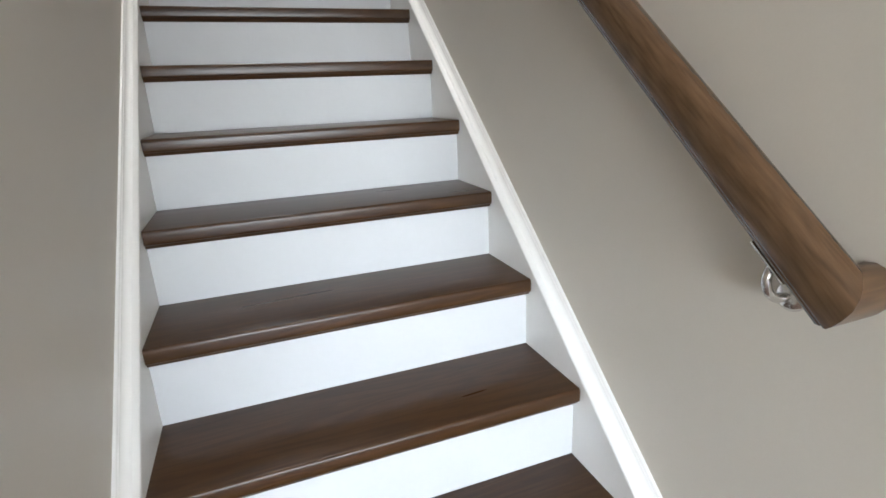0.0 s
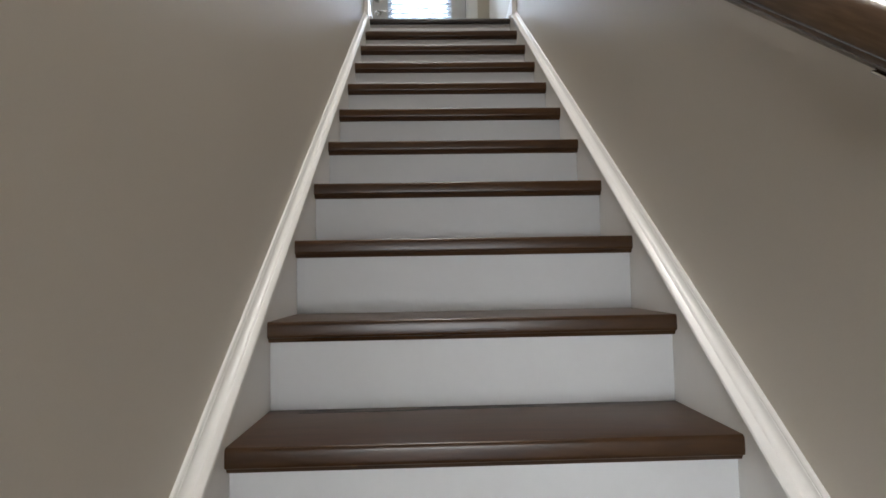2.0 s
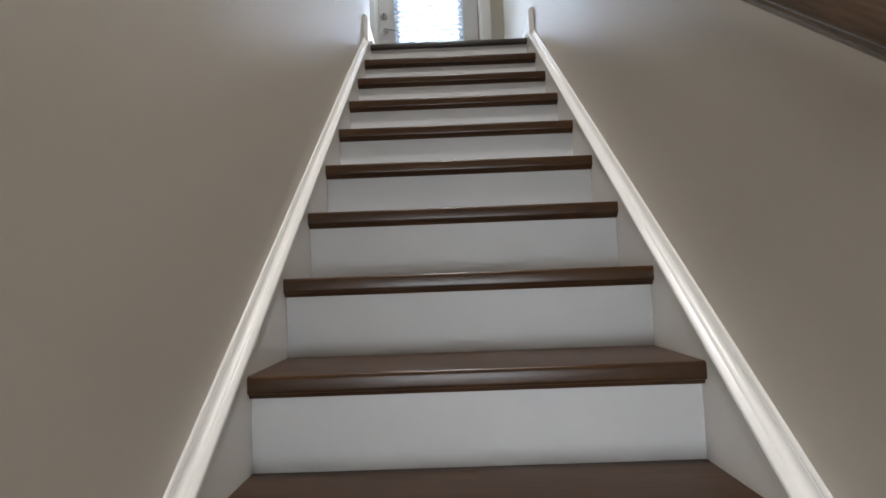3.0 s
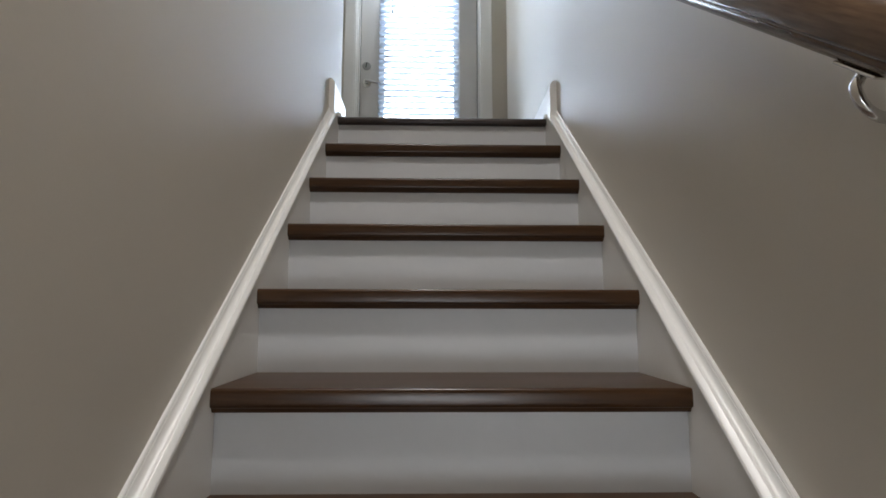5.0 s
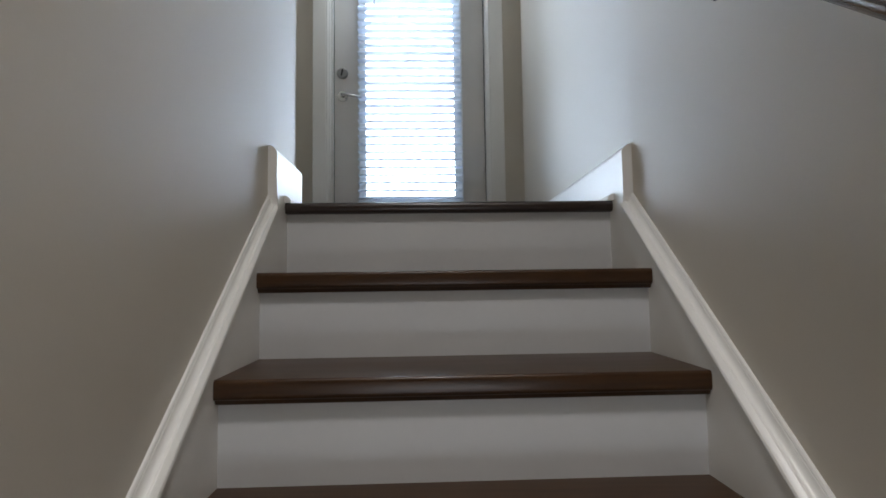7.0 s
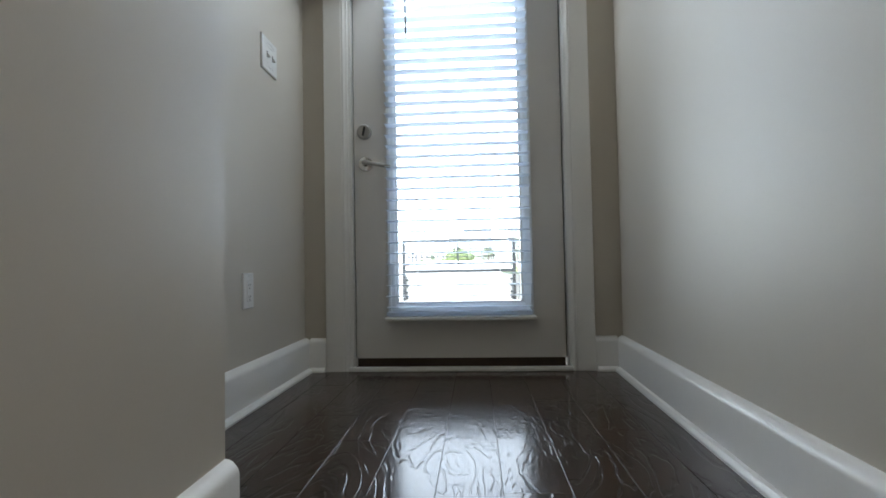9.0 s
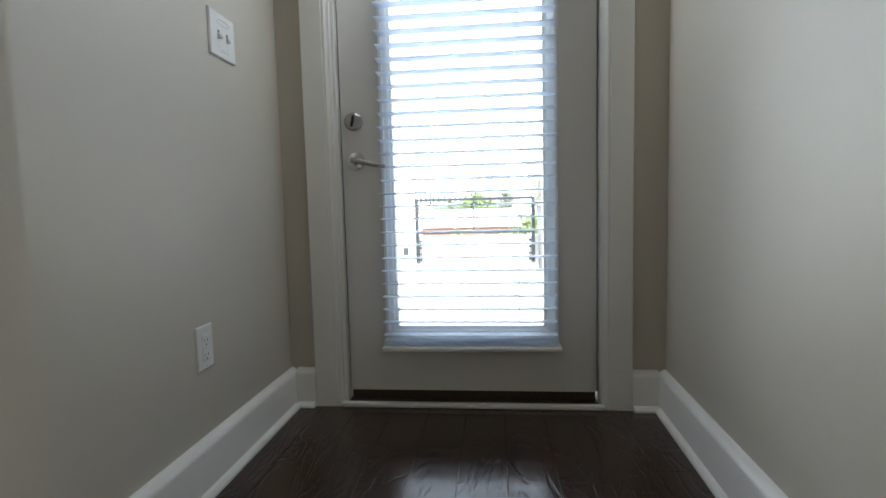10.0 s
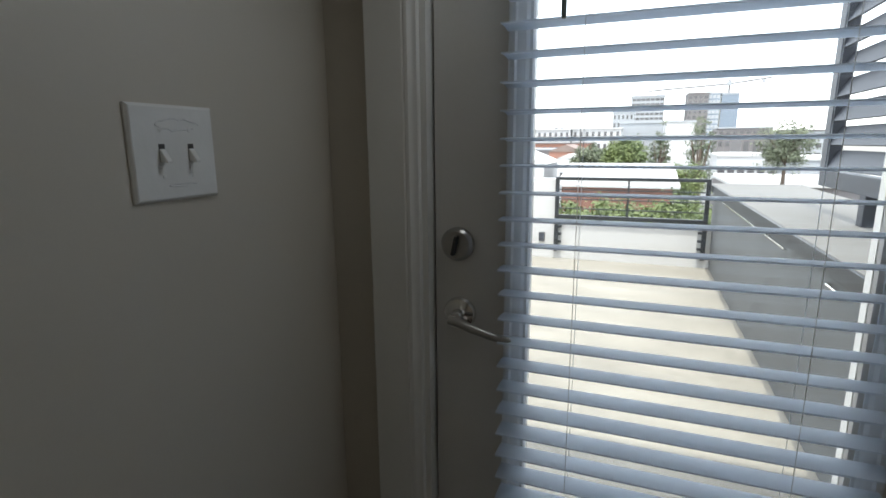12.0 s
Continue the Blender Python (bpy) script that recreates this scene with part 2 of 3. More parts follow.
def box(bm, x0, x1, y0, y1, z0, z1, bevel=0.0, seg=2):
    r = bmesh.ops.create_cube(bm, size=1, matrix=Matrix.Translation(((x0 + x1) / 2, (y0 + y1) / 2, (z0 + z1) / 2)) @ Matrix.Diagonal((x1 - x0, y1 - y0, z1 - z0, 1)))
    if bevel:
        es = {e for v in r["verts"] for e in v.link_edges}
        bmesh.ops.bevel(bm, geom=list(es), offset=bevel, segments=seg, affect="EDGES", profile=0.5)


def cube(x0, x1, y0, y1, z0, z1, bevel=0.0, seg=2):
    bm = bmesh.new()
    box(bm, x0, x1, y0, y1, z0, z1, bevel, seg)
    return bm


def sweep(bm, rings, close=True):
    """Skin between rings of points of equal count; each ring is a closed outline, and the ends are capped."""
    vs = [[bm.verts.new(p) for p in r] for r in rings]
    k = len(rings[0])
    for a, b in zip(vs, vs[1:]):
        for i in range(k):
            bm.faces.new((a[i], a[(i + 1) % k], b[(i + 1) % k], b[i]))
    if close:
        bm.faces.new(vs[0])
        bm.faces.new(list(reversed(vs[-1])))


def extrude_x(profile, x0, x1):
    bm = bmesh.new()
    sweep(bm, [[(x, y, z) for y, z in profile] for x in (x0, x1)])
    return bm


def prism(outline, z0, z1):
    bm = bmesh.new()
    sweep(bm, [[(x, y, z) for x, y in outline] for z in (z0, z1)])
    return bm


def tube(bm, pts, r, n=10):
    """A round bar through the points; r is a number or one for each point."""
    pts = [Vector(p) for p in pts]
    rs = r if isinstance(r, (list, tuple)) else [r] * len(pts)
    rings, side = [], None
    for i, p in enumerate(pts):
        d = (pts[min(i + 1, len(pts) - 1)] - pts[max(i - 1, 0)]).normalized()
        if side is None:
            side = d.orthogonal().normalized()
        side = (side - d * side.dot(d)).normalized()
        up = d.cross(side)
        rings.append([p + (side * math.cos(2 * math.pi * k / n) + up * math.sin(2 * math.pi * k / n)) * rs[i] for k in range(n)])
    sweep(bm, rings)


def lathe_y(bm, c, prof, n=40):
    """A turned shape round an axis along -y at c: prof is rows of (distance ahead towards -y, radius)."""
    sweep(bm, [[(c[0] + r * math.cos(2 * math.pi * k / n), c[1] - d, c[2] + r * math.sin(2 * math.pi * k / n)) for k in range(n)] for d, r in prof])


def empty(name, at=(0, 0, 0), label="", category="", group="", kind=""):
    ob = new(name)
    ob.location = at
    return tagged(ob, label, category, group, kind)


def structure(name, bm, material, label="", category=""):
    return tagged(link(name, bm, material), label, category, kind="structure")


# ---- shell of the stairwell ----
Y0 = -4.2                          # where the stairwell opens into the lower hall
structure("wall_left", prism([(LL - 0.15, Y0), (WL, Y0), (WL, YT), (WLT, -0.07), (WLT - 0.003, 0.213), (LL - 0.15, 0.213)], LOW - 0.2, CEIL), WALL, "warm greige painted wall along the stairs", "wall")
structure("wall_landing", cube(LL - 0.15, LL, 0.213, YD, -0.3, CEIL), WALL, "warm greige painted landing wall with switch and outlet", "wall")
structure("wall_right", prism([(WR, Y0), (WR, YT), (WRT, -0.07), (WR2, YD), (WR2 + 0.2, YD), (WR2 + 0.2, Y0)], LOW - 0.2, CEIL), WALL, "warm greige painted wall carrying the handrail", "wall")
DX0, DX1, DTOP = -0.504, 0.430, 2.085   # the rough opening of the door
bm = cube(LL - 0.15, DX0, YD, YD + 0.2, -0.3, CEIL)
box(bm, DX1, WR2 + 0.2, YD, YD + 0.2, -0.3, CEIL)
box(bm, DX0, DX1, YD, YD + 0.2, DTOP, CEIL)
structure("wall_door", bm, WALL, "warm greige painted end wall round the glazed door", "wall")
structure("ceiling", cube(LL - 0.15, WR2 + 0.2, Y0 - 0.15, YD + 0.2, CEIL, CEIL + 0.12), CEILING, "plain white painted ceiling over the stairs", "ceiling")
structure("wall_header", cube(LL - 0.15, WR2 + 0.2, Y0 - 0.15, Y0, -1.12, CEIL), WALL, "painted wall over the stair opening", "wall")
structure("ceiling_hall", cube(-2.6, 2.6, -9.0, Y0 - 0.15, -1.12, -0.97), CEILING, "plain white painted ceiling of the lower hall", "ceiling")
structure("floor_hall", cube(-2.6, 2.6, -9.0, -3.6, LOW - 0.2, LOW), CARPET, "brown floor of the lower hall", "floor")
structure("wall_hall_left", cube(-2.75, -2.6, -9.0, Y0, LOW - 0.2, -0.7), WALL, "painted wall of the lower hall", "wall")
structure("wall_hall_right", cube(2.6, 2.75, -9.0, Y0, LOW - 0.2, -0.7), WALL, "painted wall of the lower hall", "wall")
structure("wall_hall_stair_left", cube(-2.6, LL - 0.15, Y0 - 0.15, Y0, LOW - 0.2, -0.97), WALL, "painted wall beside the stair opening", "wall")
structure("wall_hall_stair_right", cube(WR2 + 0.2, 2.6, Y0 - 0.15, Y0, LOW - 0.2, -0.97), WALL, "painted wall beside the stair opening", "wall")
bm = cube(-2.75, -2.55, -9.15, -9.0, LOW - 0.2, -0.7)
box(bm, 1.35, 2.75, -9.15, -9.0, LOW - 0.2, -0.7)
box(bm, -2.55, 1.35, -9.15, -9.0, LOW - 0.2, -2.85)
box(bm, -2.55, 1.35, -9.15, -9.0, -1.55, -0.7)
structure("wall_hall_back", bm, WALL, "painted hall wall with a window opening", "wall")

# trim ring for the assumed lamp, never in view
fixture = empty("assumed_ceiling_light", (0.11, -1.95, CEIL), "assumed flush ceiling light, out of view, with a white trim ring", "lamp")
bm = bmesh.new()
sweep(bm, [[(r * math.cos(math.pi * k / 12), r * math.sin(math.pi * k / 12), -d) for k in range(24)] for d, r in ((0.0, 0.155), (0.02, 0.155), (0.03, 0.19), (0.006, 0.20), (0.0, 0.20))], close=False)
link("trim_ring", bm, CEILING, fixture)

# ---- staircase ----
stair = empty("staircase", (0, 0, LOW), "closed staircase with dark oak treads and white risers", "staircase")
SB = Matrix.Translation((0, 0, -LOW))


def on_stair(ob):
    ob.parent = stair
    ob.matrix_basis = SB @ ob.matrix_basis
    return ob


NOSE = [(0.0, -0.009), (0.0009, -0.004), (0.003, -0.001), (0.0065, 0.0), (RUN + 0.03, 0.0), (RUN + 0.03, -0.026), (0.024, -0.026), (0.024, -0.046),
        (0.014, -0.046), (0.0105, -0.044), (0.0085, -0.0385), (0.0065, -0.0365), (0.003, -0.0355), (0.0008, -0.033), (0.0, -0.028)]
tread0 = smooth(on_stair(link("tread", extrude_x(NOSE, XL, XR), TREAD)), 50)
tread0.matrix_basis = SB @ Matrix.Translation((0, -RUN, -RISE))
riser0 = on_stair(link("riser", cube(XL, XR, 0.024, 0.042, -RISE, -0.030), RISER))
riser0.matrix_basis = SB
for k in range(2, STEPS):
    share("tread", tread0.data, stair, SB @ Matrix.Translation((0, -k * RUN, -k * RISE)))
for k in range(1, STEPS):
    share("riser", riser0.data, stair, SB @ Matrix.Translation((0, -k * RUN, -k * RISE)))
TOPN = [(0.0, -0.013), (0.0012, -0.007), (0.0045, -0.0022), (0.010, 0.0), (0.088, 0.0), (0.088, -0.030), (0.008, -0.030), (0.003, -0.0265), (0.0007, -0.020)]
smooth(on_stair(link("landing_nosing", extrude_x(TOPN, XL - 0.001, XR + 0.001), NOSING)), 50)

# skirt boards with a moulded cap, following the slope
SK = [(0.0, -0.30), (0.034, -0.30), (0.034, 0.030)]
# a bevelled band on the stair side, a cove, and a thin bead along the wall
CAP = [(0.0, 0.026), (0.036, 0.026), (0.038, 0.030), (0.038, 0.034), (0.0365, 0.038), (0.0275, 0.046), (0.0255, 0.0465), (0.0235, 0.0452), (0.020, 0.0446), (0.0155, 0.0462),
       (0.0115, 0.0500), (0.0090, 0.0555), (0.0082, 0.0600), (0.0072, 0.0600), (0.0066, 0.0640), (0.0045, 0.0672), (0.0015, 0.0680), (0.0, 0.068)]
for side, wall, head, face_x in ((1, WL, WLT, XL), (-1, WR, WRT, XR)):
    rings, tops = [], []
    for y, w in ((Y0 + 0.1, wall), (YT, wall), (-0.07, head)):
        wide = abs(face_x - w) / 0.034
        rings.append([(w + side * d * wide, y, h + SLOPE * y) for d, h in SK + [(0.0, 0.030)]])
        tops.append([(w + side * d * wide, y, h + SLOPE * y) for d, h in CAP])
    bm = bmesh.new()
    sweep(bm, rings)
    board = on_stair(link("skirt_board", bm, TRIM, label="white painted skirt board"))
    lo, hi = sorted((head, face_x))
    link("skirt_end", cube(lo, hi, -0.0698, 0.046, -0.33, -0.0008), TRIM, board)
    bm = bmesh.new()
    sweep(bm, tops)
    smooth(link("cap_moulding", bm, TRIM, board), 25)

# ---- landing floor ----
floor = structure("floor", cube(LL - 0.01, WR2 + 0.01, 0.05, YD + 0.02, -0.2, -0.016), SEAL, "dark stained hand-scraped oak plank floor", "floor")
edges = [LL - 0.01] + [-0.577 + 0.132 * i for i in range(10)]
edges = [e for e in edges if e < WR2] + [WR2 + 0.005]
joints = [0.52, 1.31, 0.93, 0.71, 1.22, 0.703, 0.42, 1.08, 0.80, 1.15, 0.6]
for i, (a, b) in enumerate(zip(edges, edges[1:])):
    for c, d in ((0.0885, joints[i]), (joints[i], YD + 0.02)):
        part("plank", cube(a + 0.0003, b - 0.0003, c + 0.0003, d - 0.0003, -0.016, 0.0, 0.0009, 2), PLANK, floor)

# ---- baseboards, shoe moulding and casing ----
BASE = [(0.0, 0.0), (0.026, 0.0), (0.026, 0.118), (0.0235, 0.126), (0.020, 0.130), (0.014, 0.136), (0.008, 0.139), (0.0, 0.140)]
SHOE = [(0.026, 0.0), (0.043, 0.0), (0.043, 0.006), (0.040, 0.012), (0.034, 0.017), (0.026, 0.019)]


def run_y(profile, xa, xb, side, y0, y1):
    """Extrude a wall profile along a wall whose face goes from xa to xb."""
    bm = bmesh.new()
    sweep(bm, [[(xx + side * d, y, h) for d, h in profile] for xx, y in ((xa, y0), (xb, y1))])
    return bm


def run_x(profile, yy, x0, x1):
    bm = bmesh.new()
    sweep(bm, [[(x, yy - d, h) for d, h in profile] for x in (x0, x1)])
    return bm


def wall_at(y):
    return WRT + (WR2 - WRT) * max(0.0, (y + 0.07) / (YD + 0.07))


def trim(name, bm, label):
    return smooth(structure(name, bm, TRIM, label, "trim"), 25)


bm = bmesh.new()
sweep(bm, [[(wall_at(y) - w * d, y, h) for d, h in BASE] for y, w in ((-0.07, 1.04), (0.35, 1.02), (YD, 1.0))])
trim("baseboard", bm, "white painted baseboard with a moulded top")
trim("baseboard", run_y(BASE, LL, LL, 1, 0.239, YD), "white painted baseboard with a moulded top")
trim("baseboard", run_y([(d * 0.9, h) for d, h in BASE], WLT, WLT - 0.003, 1, -0.07, 0.213), "white painted baseboard block at the stair head")
trim("baseboard", run_x(BASE, YD, LL + 0.026, -0.601), "short white painted baseboard beside the door casing")
trim("baseboard", run_x(BASE, YD, 0.523, WR2 - 0.026), "short white painted baseboard beside the door casing")
bm = bmesh.new()
sweep(bm, [[(wall_at(y) - 0.026 * (w - 1) - d, y, h) for d, h in SHOE] for y, w in ((0.0, 1.04), (0.35, 1.02), (YD - 0.043, 1.0))])
trim("shoe_moulding", bm, "white quarter-round shoe moulding along the floor")
trim("shoe_moulding", run_y(SHOE, LL, LL, 1, 0.26, YD - 0.043), "white quarter-round shoe moulding along the floor")
trim("shoe_moulding", run_y([(d - 0.0026, h) for d, h in SHOE], WLT, WLT - 0.003, 1, 0.0, 0.213), "white quarter-round shoe moulding along the floor")
trim("shoe_moulding", run_x(SHOE, YD, LL + 0.03, -0.603), "white quarter-round shoe moulding along the floor")
trim("shoe_moulding", run_x(SHOE, YD, 0.525, WR2 - 0.03), "white quarter-round shoe moulding along the floor")

CAS = [(0.0, 0.0), (0.0, 0.020), (0.003, 0.023), (0.075, 0.021), (0.078, 0.019), (0.080, 0.0205), (0.086, 0.020), (0.091, 0.016), (0.0945, 0.014), (0.101, 0.013), (0.103, 0.010), (0.103, 0.0)]
ztop = 2.09
for x0, s in ((-0.601, 1), (0.523, -1)):
    bm = bmesh.new()
    sweep(bm, [[(x0 + s * d, YD - h, z) for d, h in CAS] for z in (0.0, ztop)])
    trim("casing", bm, "white painted flat door casing with an inner bead")
bm = bmesh.new()
sweep(bm, [[(x, YD - h, ztop + 0.105 - d) for d, h in CAS] for x in (-0.601, 0.523)])
trim("casing", bm, "white painted door casing over the door")
for x0, x1 in ((DX0, -0.486), (0.416, DX1)):
    bm = cube(x0, x1, YD - 0.003, YD + 0.2, 0.0, 2.07)
    box(bm, min(x0, -0.474) if x0 < 0 else 0.404, -0.474 if x0 < 0 else x1, YD + 0.075, YD + 0.11, 0.0, 2.07)
    trim("door_jamb", bm, "white painted door jamb with a stop")
trim("door_jamb", cube(DX0, DX1, YD - 0.003, YD + 0.2, 2.068, DTOP), "white painted door head jamb")
structure("threshold", cube(DX0 + 0.018, DX1 - 0.014, YD - 0.008, YD + 0.21, 0.0, 0.012, 0.002), BRONZE, "dark bronze metal door threshold", "threshold")
trim("threshold_strip", cube(DX0, DX1, YD - 0.030, YD - 0.0085, 0.0, 0.019, 0.005), "white painted strip in front of the threshold")

# ---- door ----
SX0, SX1, SZ0, SZ1, SY = -0.481, 0.411, 0.048, 2.065, 1.600
GX0, GX1, GZ0, GZ1 = -0.298, 0.229, 0.288, 1.90
door = empty("door_1", ((SX0 + SX1) / 2, SY, 0), "white painted glazed door, closed, with a blind on it", "door", kind="structure")


def on(parent, ob):
    ob.parent = parent
    ob.matrix_basis = Matrix.Translation(-Vector(parent.location)) @ ob.matrix_basis
    return ob


bm = cube(SX0, GX0, SY, SY + 0.044, SZ0, SZ1)
box(bm, GX1, SX1, SY, SY + 0.044, SZ0, SZ1)
box(bm, GX0, GX1, SY, SY + 0.044, SZ0, GZ0)
box(bm, GX0, GX1, SY, SY + 0.044, GZ1, SZ1)
on(door, link("slab", bm, DOORP))
on(door, link("door_sweep", cube(SX0 + 0.004, SX1 - 0.004, SY + 0.006, SY + 0.04, 0.013, SZ0), BRONZE, label="dark brown sweep under the door"))
for x in (SX0 - 0.0042, SX1 + 0.0002):
    on(door, link("weather_seal", cube(x, x + 0.004, SY + 0.012, SY + 0.03, SZ0, SZ1), SEAL, label="black rubber seal"))
# moulded frame round the glass: outer lip, then a slope down to the pane
FO = (-0.339, 0.279, 0.233, 1.966)
bm = bmesh.new()
rings = []
for inset, d in ((0.0, 0.0), (0.0, 0.010), (0.003, 0.013), (0.012, 0.013), (0.016, 0.010), (0.030, 0.006), (0.036, 0.002), (0.041, 0.002), (0.044, -0.006), (0.044, -0.014)):
    rings.append([(FO[0] + inset, SY - d, FO[2] + inset * 1.25), (FO[1] - inset, SY - d, FO[2] + inset * 1.25), (FO[1] - inset, SY - d, FO[3] - inset), (FO[0] + inset, SY - d, FO[3] - inset)])
sweep(bm, rings, close=False)
on(door, link("lite_frame", bm, LITE, label="white moulded frame round the glass"))
on(door, link("sill_bar", cube(FO[0] - 0.004, FO[1] + 0.004, 1.522, SY - 0.0002, 0.214, 0.229, 0.004), TRIM, label="white hold-down bar under the blind"))
pane = on(door, link("pane", cube(GX0, GX1, SY + 0.016, SY + 0.020, GZ0, GZ1), GLASS, label="clear glass pane"))
pane.visible_shadow = False
# deadbolt and lever
bm = bmesh.new()
lathe_y(bm, (-0.434, SY, 1.027), [(0, 0.033), (0.008, 0.033), (0.012, 0.031), (0.016, 0.026), (0.0165, 0.001)])
bolt = smooth(on(door, link("deadbolt", bm, NICKEL, label="satin chrome round deadbolt")), 30)
bm = bmesh.new()
box(bm, -0.004, 0.004, -0.012, 0.0, -0.020, 0.020, 0.003)
turn = link("thumb_turn", bm, SEAL, bolt)
turn.matrix_basis = Matrix.Translation((-0.434, SY - 0.0165, 1.027)) @ pose(0, 0, 0, 0, 12, 0)
bm = bmesh.new()
lathe_y(bm, (-0.430, SY, 0.887), [(0, 0.033), (0.006, 0.033), (0.011, 0.030), (0.014, 0.022), (0.016, 0.013), (0.042, 0.011), (0.048, 0.010), (0.050, 0.001)])
rose = smooth(on(door, link("lever_rose", bm, CHROME, label="polished chrome lever rose")), 30)
bm = bmesh.new()
tube(bm, [(-0.436, SY - 0.050, 0.886), (-0.418, SY - 0.052, 0.885), (-0.39, SY - 0.057, 0.878), (-0.35, SY - 0.060, 0.869), (-0.318, SY - 0.058, 0.863), (-0.314, SY - 0.057, 0.862)], [0.008, 0.0095, 0.0085, 0.0078, 0.0070, 0.004], 12)
smooth(link("lever", bm, NICKEL, rose))

# ---- blind on the door ----
blind = empty("window_blind", (-0.035, 1.557, 0.23), "white slatted blind hung on the door, slats open", "blind")
BX0, BX1, BY = -0.337, 0.268, 1.556
bm = bmesh.new()
sl = []
for k in range(7):
    u = -0.025 + 0.05 * k / 6
    sl.append((u, 0.0022 * (1 - (u / 0.025) ** 2)))
prof = [(u, h) for u, h in sl] + [(u, h - 0.0030) for u, h in reversed(sl)]
sweep(bm, [[(x, u, h) for u, h in prof] for x in (BX0, BX1)])
slat0 = smooth(link("slat", bm, SLAT, blind), 30)
back = Matrix.Translation(-Vector(blind.location))
n_slat = 36
for i in range(n_slat):
    z = 0.2690 + 0.0455 * i
    m = back @ Matrix.Translation((random.uniform(-0.0015, 0.0015), BY, z)) @ pose(0, 0, 0, random.uniform(-1.5, 1.5) - 3, random.uniform(-0.12, 0.12), 0)
    if i:
        share("slat", slat0.data, blind, m)
    else:
        slat0.matrix_basis = m
on(blind, link("bottom_rail", cube(BX0, BX1, BY - 0.025, BY + 0.022, 0.233, 0.250, 0.004), SLAT))
on(blind, link("headrail", cube(BX0, BX1, BY - 0.028, BY + 0.030, 1.915, 1.965, 0.004), SLAT))
for x in (-0.205, 0.140):
    for yy in (BY - 0.0262, BY + 0.0262):
        bm = bmesh.new()
        tube(bm, [(x, yy, 0.245), (x, yy, 1.93)], 0.0006, 5)
        on(blind, link("ladder_cord", bm, CORD))
bm = bmesh.new()
tube(bm, [(-0.240, BY - 0.036, 1.92), (-0.238, BY - 0.037, 1.6), (-0.2365, BY - 0.037, 1.407), (-0.2365, BY - 0.037, 1.402)], [0.003, 0.0036, 0.0042, 0.003], 8)
on(blind, link("tilt_wand", bm, WAND, label="dark clear plastic tilt wand"))

# ---- handrail ----
rail = empty("handrail", (0.53, -3.9, -2.5), "dark stained oak handrail on chrome wall brackets", "handrail")
RC = 0.556
RP = [(0.0, 0.0), (-0.010, 0.001), (-0.017, 0.006), (-0.0225, 0.014), (-0.0232, 0.017), (-0.0275, 0.0195), (-0.030, 0.024), (-0.031, 0.032), (-0.0305, 0.047), (-0.027, 0.061), (-0.019, 0.071), (-0.009, 0.075)]
RP += [(-d, h) for d, h in reversed(RP[1:])]
RH = 0.795                          # rail's underside over the line of nosings
RY0, RY1 = -3.922, -0.03
a = math.atan(SLOPE)


def rail_ring(y, mitre=0.0):
    """The section square to the rail at y; a mitred one runs back along the rail towards the wall side."""
    return [(RC + d, y + mitre * (d + 0.031) * math.cos(a) - h * math.sin(a), SLOPE * y + RH + mitre * (d + 0.031) * math.sin(a) + h * math.cos(a)) for d, h in RP]


bm = bmesh.new()
sweep(bm, [rail_ring(RY0, 1.0), rail_ring(-2.0), rail_ring(RY1)])
on(rail, smooth(link("rail", bm, RAILW), 35))
# mitred return to the wall at the lower end
bm = bmesh.new()
sweep(bm, [[(x + 0.0004, y, z) for x, y, z in rail_ring(RY0, 1.0)], [(WR, y, z) for x, y, z in rail_ring(RY0, 1.0)]])
on(rail, smooth(link("wall_return", bm, RAILX), 35))


def bracket(y):
    """A curved arm from a round wall plate up to a saddle under the rail."""
    z = SLOPE * y + RH
    xw = WR + (WRT - WR) * max(0.0, (y - YT) / (-0.07 - YT))
    bm = bmesh.new()
    n = 20
    cz = z - 0.059
    sweep(bm, [[(xw - d, y + r * math.cos(2 * math.pi * k / n), cz + r * math.sin(2 * math.pi * k / n)) for k in range(n)] for d, r in ((0, 0.023), (0.004, 0.023), (0.010, 0.019), (0.014, 0.012), (0.015, 0.001))])
    plate = smooth(on(rail, link("wall_plate", bm, CHROME, label="round chrome bracket plate")), 30)
    bm = bmesh.new()
    pts = [(xw - 0.012, y, cz)]
    for k in range(7):
        q = math.pi / 2 * k / 6
        pts.append((xw - 0.022 - 0.036 * math.sin(q), y, cz + 0.036 * (1 - math.cos(q))))
    pts.append((RC, y, z - 0.003))
    tube(bm, pts, 0.0065, 10)
    link("arm", smooth_bm(bm), CHROME, plate)
    bm = cube(-0.012, 0.012, -0.035, 0.035, -0.004, 0.0, 0.0015)
    s = link("saddle", bm, CHROME, plate)
    s.matrix_basis = Matrix.Translation((RC, y, z - 0.0005)) @ pose(0, 0, 0, math.degrees(a), 0, 0)


def smooth_bm(bm):
    for fc in bm.faces:
        fc.smooth = True
    return bm


for y in (-3.84, -2.63, -1.585, -0.485):
    bracket(y)


# ---- switch and outlet on the landing wall ----
def frustum(y0, y1, z0, z1, x0, x1, edge):
    bm = bmesh.new()
    sweep(bm, [[(x, a, b) for a, b in ((y0 + e, z0 + e), (y1 - e, z0 + e), (y1 - e, z1 - e), (y0 + e, z1 - e))] for x, e in ((x0, 0.0), (x0 + (x1 - x0) * 0.45, 0.0), (x1 - 0.001, edge * 0.6), (x1, edge))])
    return bm


